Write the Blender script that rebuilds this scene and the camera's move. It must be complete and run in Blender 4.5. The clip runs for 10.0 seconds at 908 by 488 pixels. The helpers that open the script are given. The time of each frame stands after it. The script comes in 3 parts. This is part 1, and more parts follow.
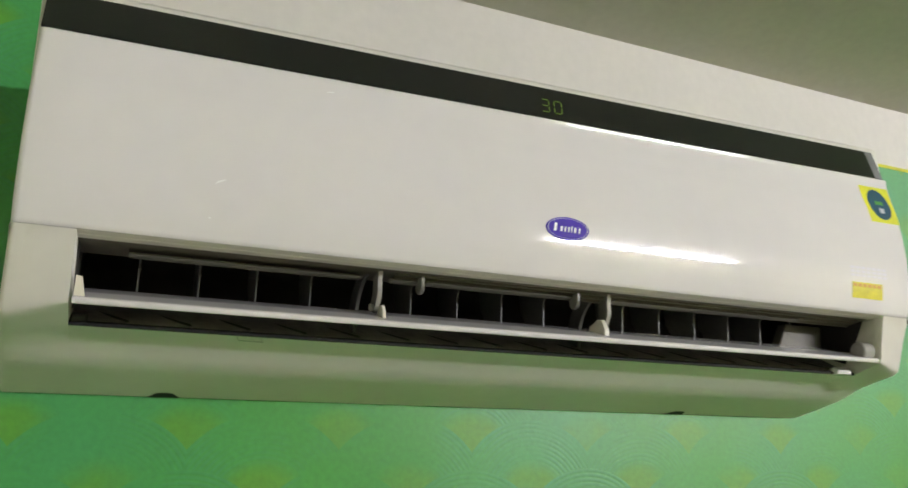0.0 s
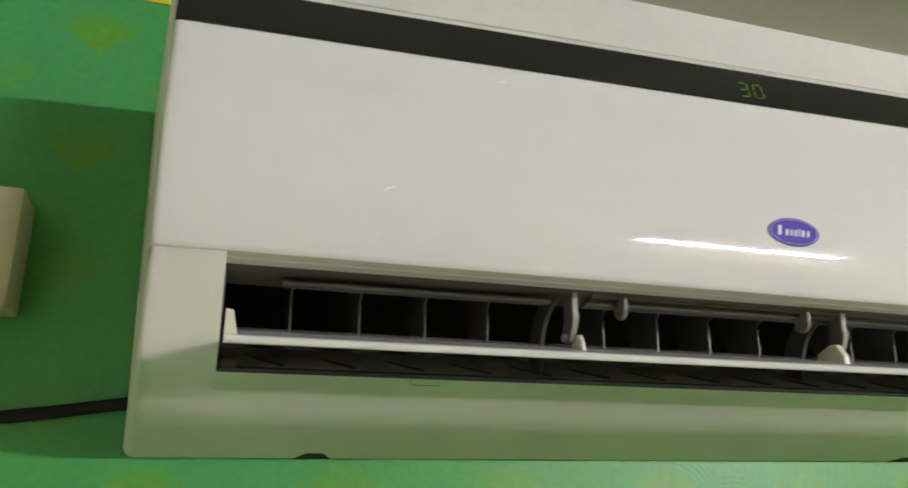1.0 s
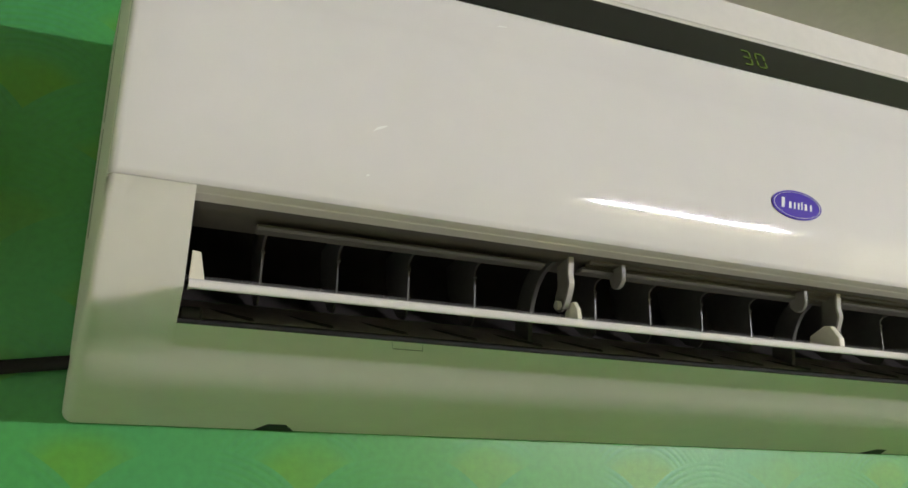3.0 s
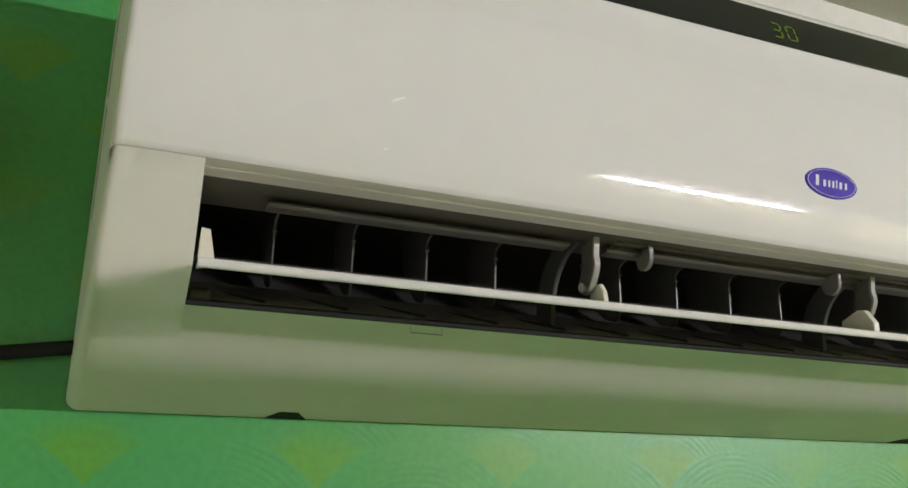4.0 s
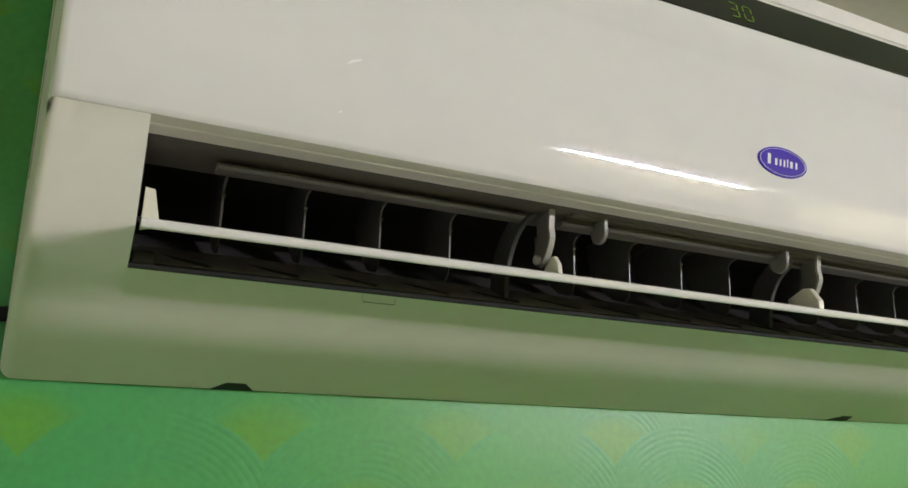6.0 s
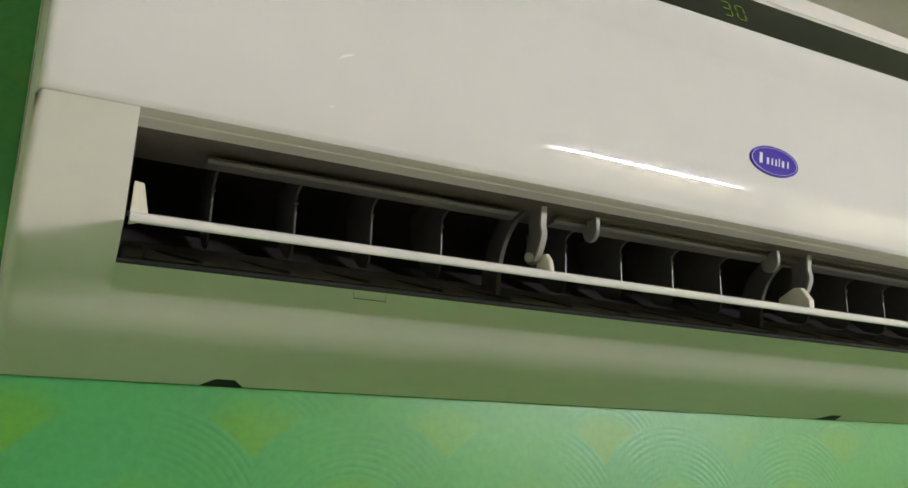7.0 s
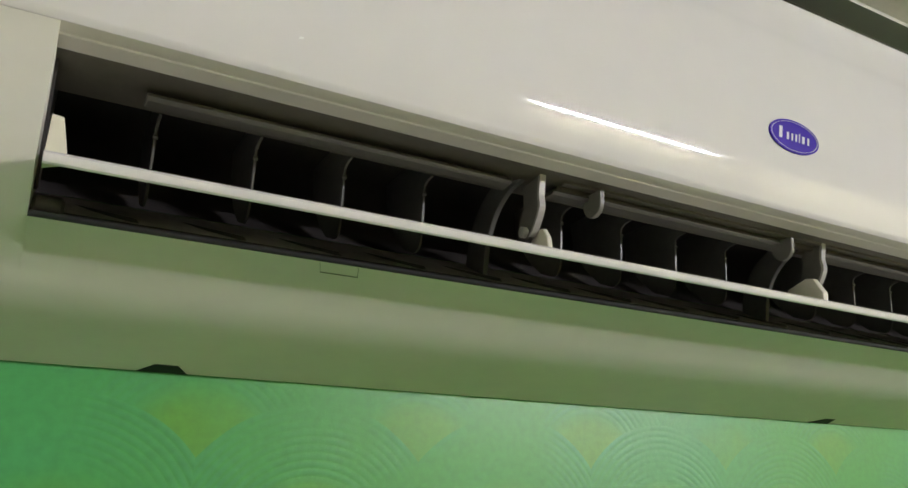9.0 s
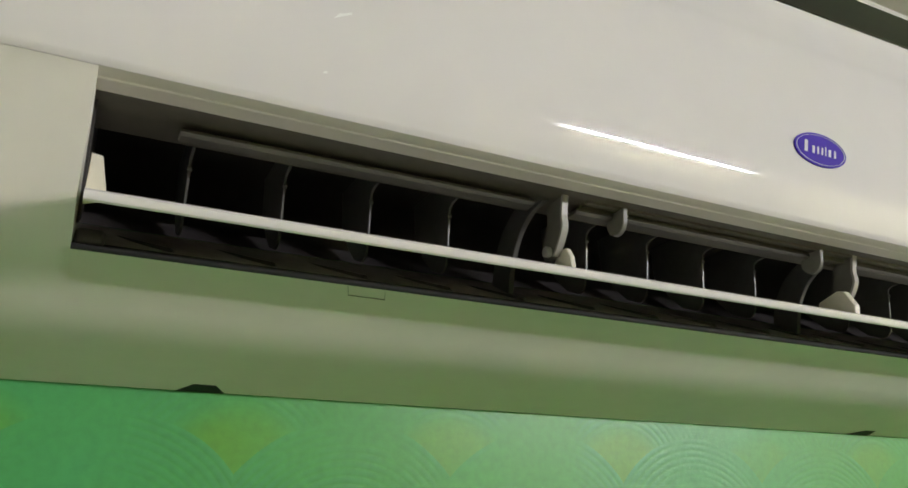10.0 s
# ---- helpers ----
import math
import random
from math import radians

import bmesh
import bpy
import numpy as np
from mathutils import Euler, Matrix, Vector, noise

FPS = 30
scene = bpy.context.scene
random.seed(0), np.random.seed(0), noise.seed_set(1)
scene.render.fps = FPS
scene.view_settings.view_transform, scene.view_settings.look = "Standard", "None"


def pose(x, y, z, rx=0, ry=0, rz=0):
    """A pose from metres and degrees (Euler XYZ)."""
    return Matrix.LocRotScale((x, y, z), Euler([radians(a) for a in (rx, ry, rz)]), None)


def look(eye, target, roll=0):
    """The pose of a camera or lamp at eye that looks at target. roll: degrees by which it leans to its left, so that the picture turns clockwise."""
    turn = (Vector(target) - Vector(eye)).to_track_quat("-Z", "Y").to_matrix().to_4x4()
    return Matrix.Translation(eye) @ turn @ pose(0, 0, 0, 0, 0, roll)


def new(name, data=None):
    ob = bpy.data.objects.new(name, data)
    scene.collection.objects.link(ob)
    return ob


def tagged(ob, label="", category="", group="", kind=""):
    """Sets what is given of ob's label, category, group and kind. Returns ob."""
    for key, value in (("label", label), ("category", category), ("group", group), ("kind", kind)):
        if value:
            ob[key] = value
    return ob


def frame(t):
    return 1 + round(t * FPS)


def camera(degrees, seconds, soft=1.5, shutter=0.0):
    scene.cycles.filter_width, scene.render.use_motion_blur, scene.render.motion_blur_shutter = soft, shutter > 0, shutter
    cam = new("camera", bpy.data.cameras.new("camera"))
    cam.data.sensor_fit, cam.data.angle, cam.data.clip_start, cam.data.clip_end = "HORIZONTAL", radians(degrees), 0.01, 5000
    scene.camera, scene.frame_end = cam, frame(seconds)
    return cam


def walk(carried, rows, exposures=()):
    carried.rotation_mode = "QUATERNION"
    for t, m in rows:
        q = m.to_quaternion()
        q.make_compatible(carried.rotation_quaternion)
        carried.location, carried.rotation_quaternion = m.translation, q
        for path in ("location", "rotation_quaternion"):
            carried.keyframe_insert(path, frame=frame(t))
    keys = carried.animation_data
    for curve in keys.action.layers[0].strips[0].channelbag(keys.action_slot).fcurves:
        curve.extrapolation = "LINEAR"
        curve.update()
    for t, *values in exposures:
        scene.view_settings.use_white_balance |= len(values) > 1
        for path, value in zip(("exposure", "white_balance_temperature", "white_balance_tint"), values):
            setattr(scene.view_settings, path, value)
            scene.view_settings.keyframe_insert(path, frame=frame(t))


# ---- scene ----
cam = camera(61.17, 10.0, shutter=0.3)
EXPOSURES = [(0.0, 0.0), (10.0, 0.0)]
PATH = [
    (0, (0.1118, -0.8079, 2.1293), (0.7593, 0.7144, 2.5209), 1.34),
    (0.5, (0.1205, -0.7382, 2.1369), (0.6732, 0.8059, 2.5844), 0.13),
    (1, (0.0668, -0.6566, 2.1304), (0.5602, 0.8898, 2.6354), -0.22),
    (1.5, (0.0387, -0.5913, 2.1181), (0.5722, 0.9326, 2.6502), 0.26),
    (2, (0.0365, -0.6070, 2.1264), (0.6162, 0.9032, 2.6490), 0.91),
    (2.5, (0.0486, -0.6097, 2.1219), (0.6596, 0.8869, 2.6481), 0.85),
    (3, (0.0559, -0.5982, 2.1166), (0.6629, 0.9091, 2.6161), 0.99),
    (4.5, (0.0561, -0.5680, 2.1152), (0.6549, 0.9499, 2.5922), 1.03),
    (5, (0.0556, -0.5689, 2.1126), (0.6597, 0.9506, 2.5775), 1.15),
    (5.5, (0.0583, -0.5656, 2.1109), (0.7257, 0.9319, 2.5604), 1.12),
    (7, (0.0597, -0.5618, 2.1094), (0.7762, 0.9147, 2.5530), 1.31),
    (7.5, (0.0665, -0.5281, 2.1135), (0.7960, 0.9459, 2.5437), 2.46),
    (8, (0.0728, -0.4984, 2.1172), (0.8356, 0.9562, 2.5554), 2.80),
    (8.5, (0.0761, -0.4980, 2.1151), (0.8664, 0.9426, 2.5512), 2.56),
    (9, (0.0792, -0.4972, 2.1132), (0.8692, 0.9440, 2.5477), 2.32),
    (9.5, (0.0796, -0.4992, 2.1170), (0.8421, 0.9597, 2.5415), 2.35),
    (10, (0.0806, -0.5105, 2.1184), (0.7923, 0.9671, 2.5657), 2.16),
]
walk(cam, [(t, look(eye, target, roll)) for t, eye, target, roll in PATH], EXPOSURES)

# ---- world, light and exposure ----
world = bpy.data.worlds.new("world")
scene.world = world
world.use_nodes = True
world.node_tree.nodes["Background"].inputs["Color"].default_value = (0.5, 0.55, 0.6, 1)
world.node_tree.nodes["Background"].inputs["Strength"].default_value = 0.02
TUBE_Z = 3.23                           # height of the tube
TUBE_GLOW = 1345.0                      # the lit fluorescent tube on the opposite wall

# plan, in metres: the tall wall is y = 0, the unit hangs on it with its left rear bottom corner at x = 0
BASE = 2.15                             # height of the unit's bottom over the floor
GREEN_TOP, CEILING = 2.549, 2.655       # the ceiling slopes up from the green wall
SLOPE = 0.165
X0, X1, Y1 = -0.6, 4.7, -4.03           # side walls and the opposite wall
OPEN_L, OPEN_R = 0.0712, 0.9137         # air outlet
FRONT_L, FRONT_R = 0.027, 0.958
MID = 0.49245


# ---- materials ----
def mat(name, base, rough=0.5, metal=0.0, spec=0.5, coat=0.0, grain=None, bump=None, emit=None, strength=0.0, alpha=None):
    """grain: (scale, amount, scale2, amount2) of two noises on the colour; bump: (scale, strength, distance)."""
    m = bpy.data.materials.new(name)
    m.use_nodes = True
    nt = m.node_tree
    b = nt.nodes["Principled BSDF"]
    b.inputs["Base Color"].default_value = (*base, 1)
    b.inputs["Roughness"].default_value = rough
    b.inputs["Metallic"].default_value = metal
    b.inputs["Specular IOR Level"].default_value = spec
    b.inputs["Coat Weight"].default_value = coat
    b.inputs["Coat Roughness"].default_value = 0.04
    if emit:
        b.inputs["Emission Color"].default_value = (*emit, 1)
        b.inputs["Emission Strength"].default_value = strength
    if alpha is not None:
        b.inputs["Transmission Weight"].default_value = alpha
    if grain or bump:
        co = nt.nodes.new("ShaderNodeTexCoord")
    if grain:
        s1, a1, s2, a2 = grain
        n1, n2 = noise_node(nt, co, s1, 5), noise_node(nt, co, s2, 3)
        mul = value_mix(nt, n1, a1)
        mul2 = value_mix(nt, n2, a2)
        tot = math_node(nt, "MULTIPLY", mul, mul2)
        mx = nt.nodes.new("ShaderNodeMix")
        mx.data_type, mx.blend_type = "RGBA", "MULTIPLY"
        mx.inputs["Factor"].default_value = 1
        mx.inputs["A"].default_value = (*base, 1)
        nt.links.new(tot, mx.inputs["B"])
        nt.links.new(mx.outputs["Result"], b.inputs["Base Color"])
        r = nt.nodes.new("ShaderNodeMapRange")
        r.inputs["To Min"].default_value, r.inputs["To Max"].default_value = max(0.02, rough * 0.8), min(1, rough * 1.25)
        nt.links.new(n1, r.inputs["Value"])
        nt.links.new(r.outputs["Result"], b.inputs["Roughness"])
    if bump:
        s, st, dist = bump
        bp = nt.nodes.new("ShaderNodeBump")
        bp.inputs["Strength"].default_value, bp.inputs["Distance"].default_value = st, dist
        nt.links.new(noise_node(nt, co, s, 4), bp.inputs["Height"])
        nt.links.new(bp.outputs["Normal"], b.inputs["Normal"])
    return m


def noise_node(nt, co, scale, detail):
    n = nt.nodes.new("ShaderNodeTexNoise")
    n.inputs["Scale"].default_value, n.inputs["Detail"].default_value = scale, detail
    nt.links.new(co.outputs["Object"], n.inputs["Vector"])
    return n.outputs["Fac"]


def math_node(nt, op, a, b=None, c=None):
    n = nt.nodes.new("ShaderNodeMath")
    n.operation = op
    for i, v in enumerate((a, b, c)):
        if v is None:
            continue
        if isinstance(v, (int, float)):
            n.inputs[i].default_value = v
        else:
            nt.links.new(v, n.inputs[i])
    return n.outputs[0]


def value_mix(nt, fac, amount):
    """A factor round 1: 1 - amount ... 1 + amount."""
    r = nt.nodes.new("ShaderNodeMapRange")
    r.inputs["From Min"].default_value, r.inputs["From Max"].default_value = 0.25, 0.75
    r.inputs["To Min"].default_value, r.inputs["To Max"].default_value = 1 - amount, 1 + amount
    nt.links.new(fac, r.inputs["Value"])
    return r.outputs["Result"]


def color_mix(nt, fac, a, b):
    mx = nt.nodes.new("ShaderNodeMix")
    mx.data_type = "RGBA"
    for sock, v in (("Factor", fac), ("A", a), ("B", b)):
        if isinstance(v, tuple):
            mx.inputs[sock].default_value = (*v, 1)
        elif isinstance(v, (int, float)):
            mx.inputs[sock].default_value = v
        else:
            nt.links.new(v, mx.inputs[sock])
    return mx.outputs["Result"]


def ramp(nt, v, lo, hi, to_lo=0.0, to_hi=1.0):
    r = nt.nodes.new("ShaderNodeMapRange")
    r.interpolation_type = "SMOOTHSTEP"
    for k, val in (("From Min", lo), ("From Max", hi), ("To Min", to_lo), ("To Max", to_hi)):
        r.inputs[k].default_value = val
    nt.links.new(v, r.inputs["Value"])
    return r.outputs["Result"]


def green_paint():
    """Green designer paint, combed into overlapping fans with yellow-green hearts; teal sheen of the tube is mixed into
    its colour.
    """
    m = bpy.data.materials.new("green_combed_paint")
    m.use_nodes = True
    nt = m.node_tree
    b = nt.nodes["Principled BSDF"]
    co = nt.nodes.new("ShaderNodeTexCoord")
    sep = nt.nodes.new("ShaderNodeSeparateXYZ")
    warp = nt.nodes.new("ShaderNodeTexNoise")
    warp.inputs["Scale"].default_value = 7
    nt.links.new(co.outputs["Object"], warp.inputs["Vector"])
    add = nt.nodes.new("ShaderNodeVectorMath")
    add.operation = "MULTIPLY_ADD"
    nt.links.new(warp.outputs["Color"], add.inputs[0])
    add.inputs[1].default_value = (0.010, 0.0, 0.010)
    nt.links.new(co.outputs["Object"], add.inputs[2])
    nt.links.new(add.outputs[0], sep.inputs[0])
    x, z = sep.outputs["X"], sep.outputs["Z"]
    W, H, R = FAN_W, FAN_H, FAN_R

    def lattice(dx, dz):
        u = math_node(nt, "FRACT", math_node(nt, "DIVIDE", math_node(nt, "SUBTRACT", x, dx), W))
        v = math_node(nt, "FRACT", math_node(nt, "DIVIDE", math_node(nt, "SUBTRACT", z, dz), H))
        px = math_node(nt, "MULTIPLY", math_node(nt, "SUBTRACT", u, 0.5), W)
        pz = math_node(nt, "MULTIPLY", v, H)
        r = math_node(nt, "SQRT", math_node(nt, "ADD", math_node(nt, "MULTIPLY", px, px), math_node(nt, "MULTIPLY", pz, pz)))
        return r, pz
    (ra, za), (rb, zb) = lattice(FAN_X, FAN_Z), lattice(FAN_X + W / 2, FAN_Z + H / 2)
    in_a, in_b, older = math_node(nt, "LESS_THAN", ra, R), math_node(nt, "LESS_THAN", rb, R), math_node(nt, "GREATER_THAN", za, zb)
    on_a = math_node(nt, "ADD", math_node(nt, "MULTIPLY", older, in_a),
                     math_node(nt, "MULTIPLY", math_node(nt, "SUBTRACT", 1.0, older), math_node(nt, "SUBTRACT", 1.0, in_b)))
    r = math_node(nt, "ADD", math_node(nt, "MULTIPLY", on_a, ra), math_node(nt, "MULTIPLY", math_node(nt, "SUBTRACT", 1.0, on_a), rb))
    big, mid, fine = noise_node(nt, co, 2.2, 3), noise_node(nt, co, 9, 4), noise_node(nt, co, 160, 5)
    comb = math_node(nt, "SINE", math_node(nt, "MULTIPLY", r, 2 * math.pi / 0.0052))
    comb = math_node(nt, "POWER", math_node(nt, "MULTIPLY", math_node(nt, "ADD", comb, 1.0), 0.5), 0.6)
    worn = ramp(nt, mid, 0.43, 0.66, 0.04, 0.9)
    rim = ramp(nt, r, R * 0.42, R * 0.60)
    comb = math_node(nt, "MULTIPLY", math_node(nt, "MULTIPLY", comb, worn), rim)
    heart = math_node(nt, "MULTIPLY", ramp(nt, r, R * 0.34, R * 0.58, 1.0, 0.0), ramp(nt, mid, 0.38, 0.62, 0.35, 1.0))
    # random patches of bluer green carry the tube's sheen in the base colour
    col = color_mix(nt, ramp(nt, big, 0.35, 0.65), (0.050, 0.325, 0.036), (0.058, 0.345, 0.120))
    col = color_mix(nt, math_node(nt, "MULTIPLY", ramp(nt, mid, 0.3, 0.7), 0.5), col, (0.050, 0.31, 0.050))
    col = color_mix(nt, math_node(nt, "MULTIPLY", heart, 0.8), col, (0.11, 0.33, 0.016))
    col = color_mix(nt, math_node(nt, "MULTIPLY", comb, 0.16), col, (0.08, 0.32, 0.30))
    tot = value_mix(nt, fine, 0.10)
    mx = nt.nodes.new("ShaderNodeMix")
    mx.data_type, mx.blend_type = "RGBA", "MULTIPLY"
    mx.inputs["Factor"].default_value = 1
    nt.links.new(col, mx.inputs["A"])
    nt.links.new(tot, mx.inputs["B"])
    nt.links.new(mx.outputs["Result"], b.inputs["Base Color"])
    b.inputs["Roughness"].default_value = 0.43
    b.inputs["Specular IOR Level"].default_value = 0.75
    height = math_node(nt, "ADD", math_node(nt, "MULTIPLY", comb, 1.0), math_node(nt, "MULTIPLY", fine, 0.25))
    bp = nt.nodes.new("ShaderNodeBump")
    bp.inputs["Strength"].default_value, bp.inputs["Distance"].default_value = 0.11, 0.0012
    nt.links.new(height, bp.inputs["Height"])
    nt.links.new(bp.outputs["Normal"], b.inputs["Normal"])
    return m


FAN_W, FAN_H, FAN_R, FAN_X, FAN_Z = 0.152, 0.110, 0.097, 0.4115, 2.101
GREEN = green_paint()
WHITE_PLASTIC = mat("white_gloss_plastic", (0.845, 0.82, 0.805), 0.05, grain=(3, 0.02, 40, 0.012), bump=(14, 0.012, 0.002))
BODY_PLASTIC = mat("aged_white_satin_plastic", (0.77, 0.75, 0.675), 0.40, spec=0.36, grain=(4, 0.03, 60, 0.02), bump=(220, 0.04, 0.0004))
CREAM_PLASTIC = mat("yellowed_cream_plastic", (0.78, 0.75, 0.61), 0.4, grain=(30, 0.06, 200, 0.04))
GREY_PLASTIC = mat("grey_plastic", (0.135, 0.13, 0.11), 0.45, grain=(20, 0.12, 150, 0.08), bump=(150, 0.1, 0.0005))
MID_PLASTIC = mat("light_grey_plastic", (0.36, 0.35, 0.31), 0.4, grain=(20, 0.1, 150, 0.06))
OLIVE_PLASTIC = mat("dusty_grey_duct_plastic", (0.115, 0.107, 0.078), 0.5, grain=(20, 0.15, 150, 0.1), bump=(150, 0.1, 0.0005))
LOBE_PLASTIC = mat("grey_lobe_plastic", (0.16, 0.155, 0.13), 0.45, grain=(20, 0.12, 150, 0.08))
LINK_PLASTIC = mat("dull_grey_linkage_plastic", (0.105, 0.100, 0.078), 0.45, grain=(20, 0.12, 150, 0.08))
VANE_EDGE = mat("worn_vane_edge_plastic", (0.09, 0.088, 0.075), 0.4, grain=(30, 0.2, 160, 0.1))
VANE_PLASTIC = mat("dark_grey_vane_plastic", (0.10, 0.098, 0.088), 0.45, grain=(30, 0.18, 160, 0.1), bump=(150, 0.12, 0.0005))
# the shade deep in the duct is put into this near-black
DUCT_DARK = mat("shade_darkened_duct_plastic", (0.036, 0.032, 0.030), 0.5, grain=(18, 0.25, 120, 0.15), bump=(90, 0.15, 0.0006))
# dusty, and raised in colour so the floor's front looks lit
FLOOR_DARK = mat("dusty_lightened_plastic", (0.27, 0.24, 0.235), 0.65, grain=(25, 0.3, 140, 0.2), bump=(90, 0.15, 0.0006))
BLACK_GLOSS = mat("black_gloss_acrylic", (0.012, 0.013, 0.013), 0.12, coat=0.3, grain=(6, 0.2, 60, 0.1))
SMOKE = mat("smoky_clear_plastic", (0.22, 0.22, 0.23), 0.15, coat=0.5, grain=(20, 0.2, 90, 0.15))
RUBBER = mat("black_rubber", (0.010, 0.009, 0.009), 0.75, grain=(40, 0.25, 200, 0.2), bump=(180, 0.15, 0.0006))
PURPLE = mat("violet_blue_enamel", (0.046, 0.014, 0.390), 0.38, spec=0.12, grain=(80, 0.06, 300, 0.05))
INK_WHITE = mat("white_ink", (0.75, 0.74, 0.78), 0.4)
LED = mat("green_led", (0.02, 0.05, 0.01), 0.4, emit=(0.40, 0.62, 0.04), strength=0.16)
YELLOW = mat("bright_yellow_paper", (0.80, 0.80, 0.02), 0.45, grain=(40, 0.05, 200, 0.04))
GOLD_PAPER = mat("orange_yellow_paper", (0.74, 0.66, 0.02), 0.45, grain=(60, 0.15, 300, 0.1))
TEAL_INK = mat("dark_teal_ink", (0.01, 0.085, 0.14), 0.4, grain=(60, 0.1, 300, 0.1))
GREEN_INK = mat("leaf_green_ink", (0.10, 0.38, 0.06), 0.4)
RED_INK = mat("orange_ink", (0.68, 0.36, 0.02), 0.45)
LILAC_INK = mat("pale_lilac_film", (0.80, 0.78, 0.84), 0.3)
SCUFF = mat("pale_scuffed_plastic", (0.95, 0.95, 0.93), 0.6)
BEIGE = mat("beige_switch_plastic", (0.62, 0.56, 0.37), 0.38, coat=0.1, grain=(12, 0.05, 90, 0.04), bump=(160, 0.05, 0.0004))
FRIEZE_PAINT = mat("white_wall_paint", (0.74, 0.715, 0.66), 0.7, grain=(5, 0.05, 70, 0.03), bump=(120, 0.15, 0.0012))
CEILING_PAINT = mat("off_white_ceiling_paint", (0.62, 0.60, 0.53), 0.85, grain=(2.5, 0.06, 80, 0.04), bump=(110, 0.2, 0.0015))
YELLOW_LINE = mat("yellow_border_paint", (0.62, 0.60, 0.03), 0.6, grain=(30, 0.2, 150, 0.1))
CREAM_WALL = mat("cream_wall_paint", (0.47, 0.45, 0.25), 0.75, grain=(2, 0.05, 80, 0.03), bump=(110, 0.15, 0.0012))
# reflector white for the unseen west wall, lifts the shaded left side
BOUNCE_WALL = mat("white_bounce_wall_paint", (0.78, 0.76, 0.63), 0.75, grain=(2, 0.05, 80, 0.03), bump=(110, 0.15, 0.0012))
FLOOR_TILE = mat("brown_floor_stone", (0.080, 0.068, 0.012), 0.35, grain=(6, 0.12, 60, 0.06))
STEEL_WHITE = mat("white_enamelled_steel", (0.75, 0.75, 0.73), 0.35, grain=(20, 0.04, 120, 0.03))
TUBE = mat("lit_fluorescent_tube", (0.9, 0.9, 0.9), 0.4, emit=(0.965, 0.942, 1.04), strength=TUBE_GLOW)


# ---- building helpers ----
def P(x, d, h):
    """A place by the unit: x along the wall, d out of the wall, h over the unit's bottom. Its upper part sits slightly askew."""
    askew = 0.015 * (x - 0.40) * min(max((h - 0.1147) / 0.1636, 0.0), 1.1) if x > -0.02 else 0.0
    return Vector((x, -d, BASE + h + askew))


def finish(bm, name, smooth=None):
    bmesh.ops.remove_doubles(bm, verts=bm.verts, dist=1e-6)
    bmesh.ops.recalc_face_normals(bm, faces=bm.faces)
    me = bpy.data.meshes.new(name)
    if smooth is not None:
        for f in bm.faces:
            f.smooth = True
        for e in bm.edges:
            if len(e.link_faces) == 2 and e.calc_face_angle(0) > radians(smooth):
                e.smooth = False
    bm.to_mesh(me)
    bm.free()
    return me


def part(name, bm, material, parent=None, label="", smooth=None):
    me = finish(bm, name, smooth)
    me.materials.append(material)
    ob = new(name, me)
    if parent:
        ob.parent = parent
        if parent.type == "EMPTY":
            ob.matrix_parent_inverse = parent.matrix_basis.inverted()
    return tagged(ob, label) if label else ob


def thing(name, at, label, category, group="", kind=""):
    e = new(name)
    e.empty_display_size = 0.05
    e.matrix_basis = Matrix.Translation(at)
    return tagged(e, label, category, group, kind)


def loft(bm, rings, close=False, cap0=False, cap1=False):
    vs = [[bm.verts.new(p) for p in ring] for ring in rings]
    n = len(vs[0])
    for a, b in zip(vs, vs[1:]):
        for i in range(n if close else n - 1):
            j = (i + 1) % n
            bm.faces.new((a[i], a[j], b[j], b[i]))
    if cap0:
        bm.faces.new(vs[0])
    if cap1:
        bm.faces.new(vs[-1])
    return vs


def slab(bm, outline, a, b, axis, bevel=0.0):
    """Extrudes a closed outline of (d, h) pairs from x = a to x = b (axis 'x'), or of (x, h) pairs over d (axis 'd')."""
    def at(p, t):
        return P(t, p[0], p[1]) if axis == "x" else P(p[0], t, p[1])
    if bevel:
        c = Vector((sum(p[0] for p in outline) / len(outline), sum(p[1] for p in outline) / len(outline)))
        def shrunk(p):
            v = Vector(p) - c
            return c + v * max(0.2, 1 - bevel / max(v.length, 1e-6))
        small = [shrunk(p) for p in outline]
        s = bevel if b > a else -bevel
        rings = [[at(p, a) for p in small], [at(p, a + s) for p in outline], [at(p, b - s) for p in outline], [at(p, b) for p in small]]
    else:
        rings = [[at(p, a) for p in outline], [at(p, b) for p in outline]]
    loft(bm, rings, True, True, True)


def box(bm, lo, hi, bevel=0.0):
    lo, hi = Vector(lo), Vector(hi)
    made = bmesh.ops.create_cube(bm, size=1, matrix=Matrix.Translation((lo + hi) / 2) @ Matrix.Diagonal((*(hi - lo), 1)))
    if bevel:
        es = {e for v in made["verts"] for e in v.link_edges}
        bmesh.ops.bevel(bm, geom=list(es), offset=bevel, segments=2, profile=0.6, affect="EDGES")


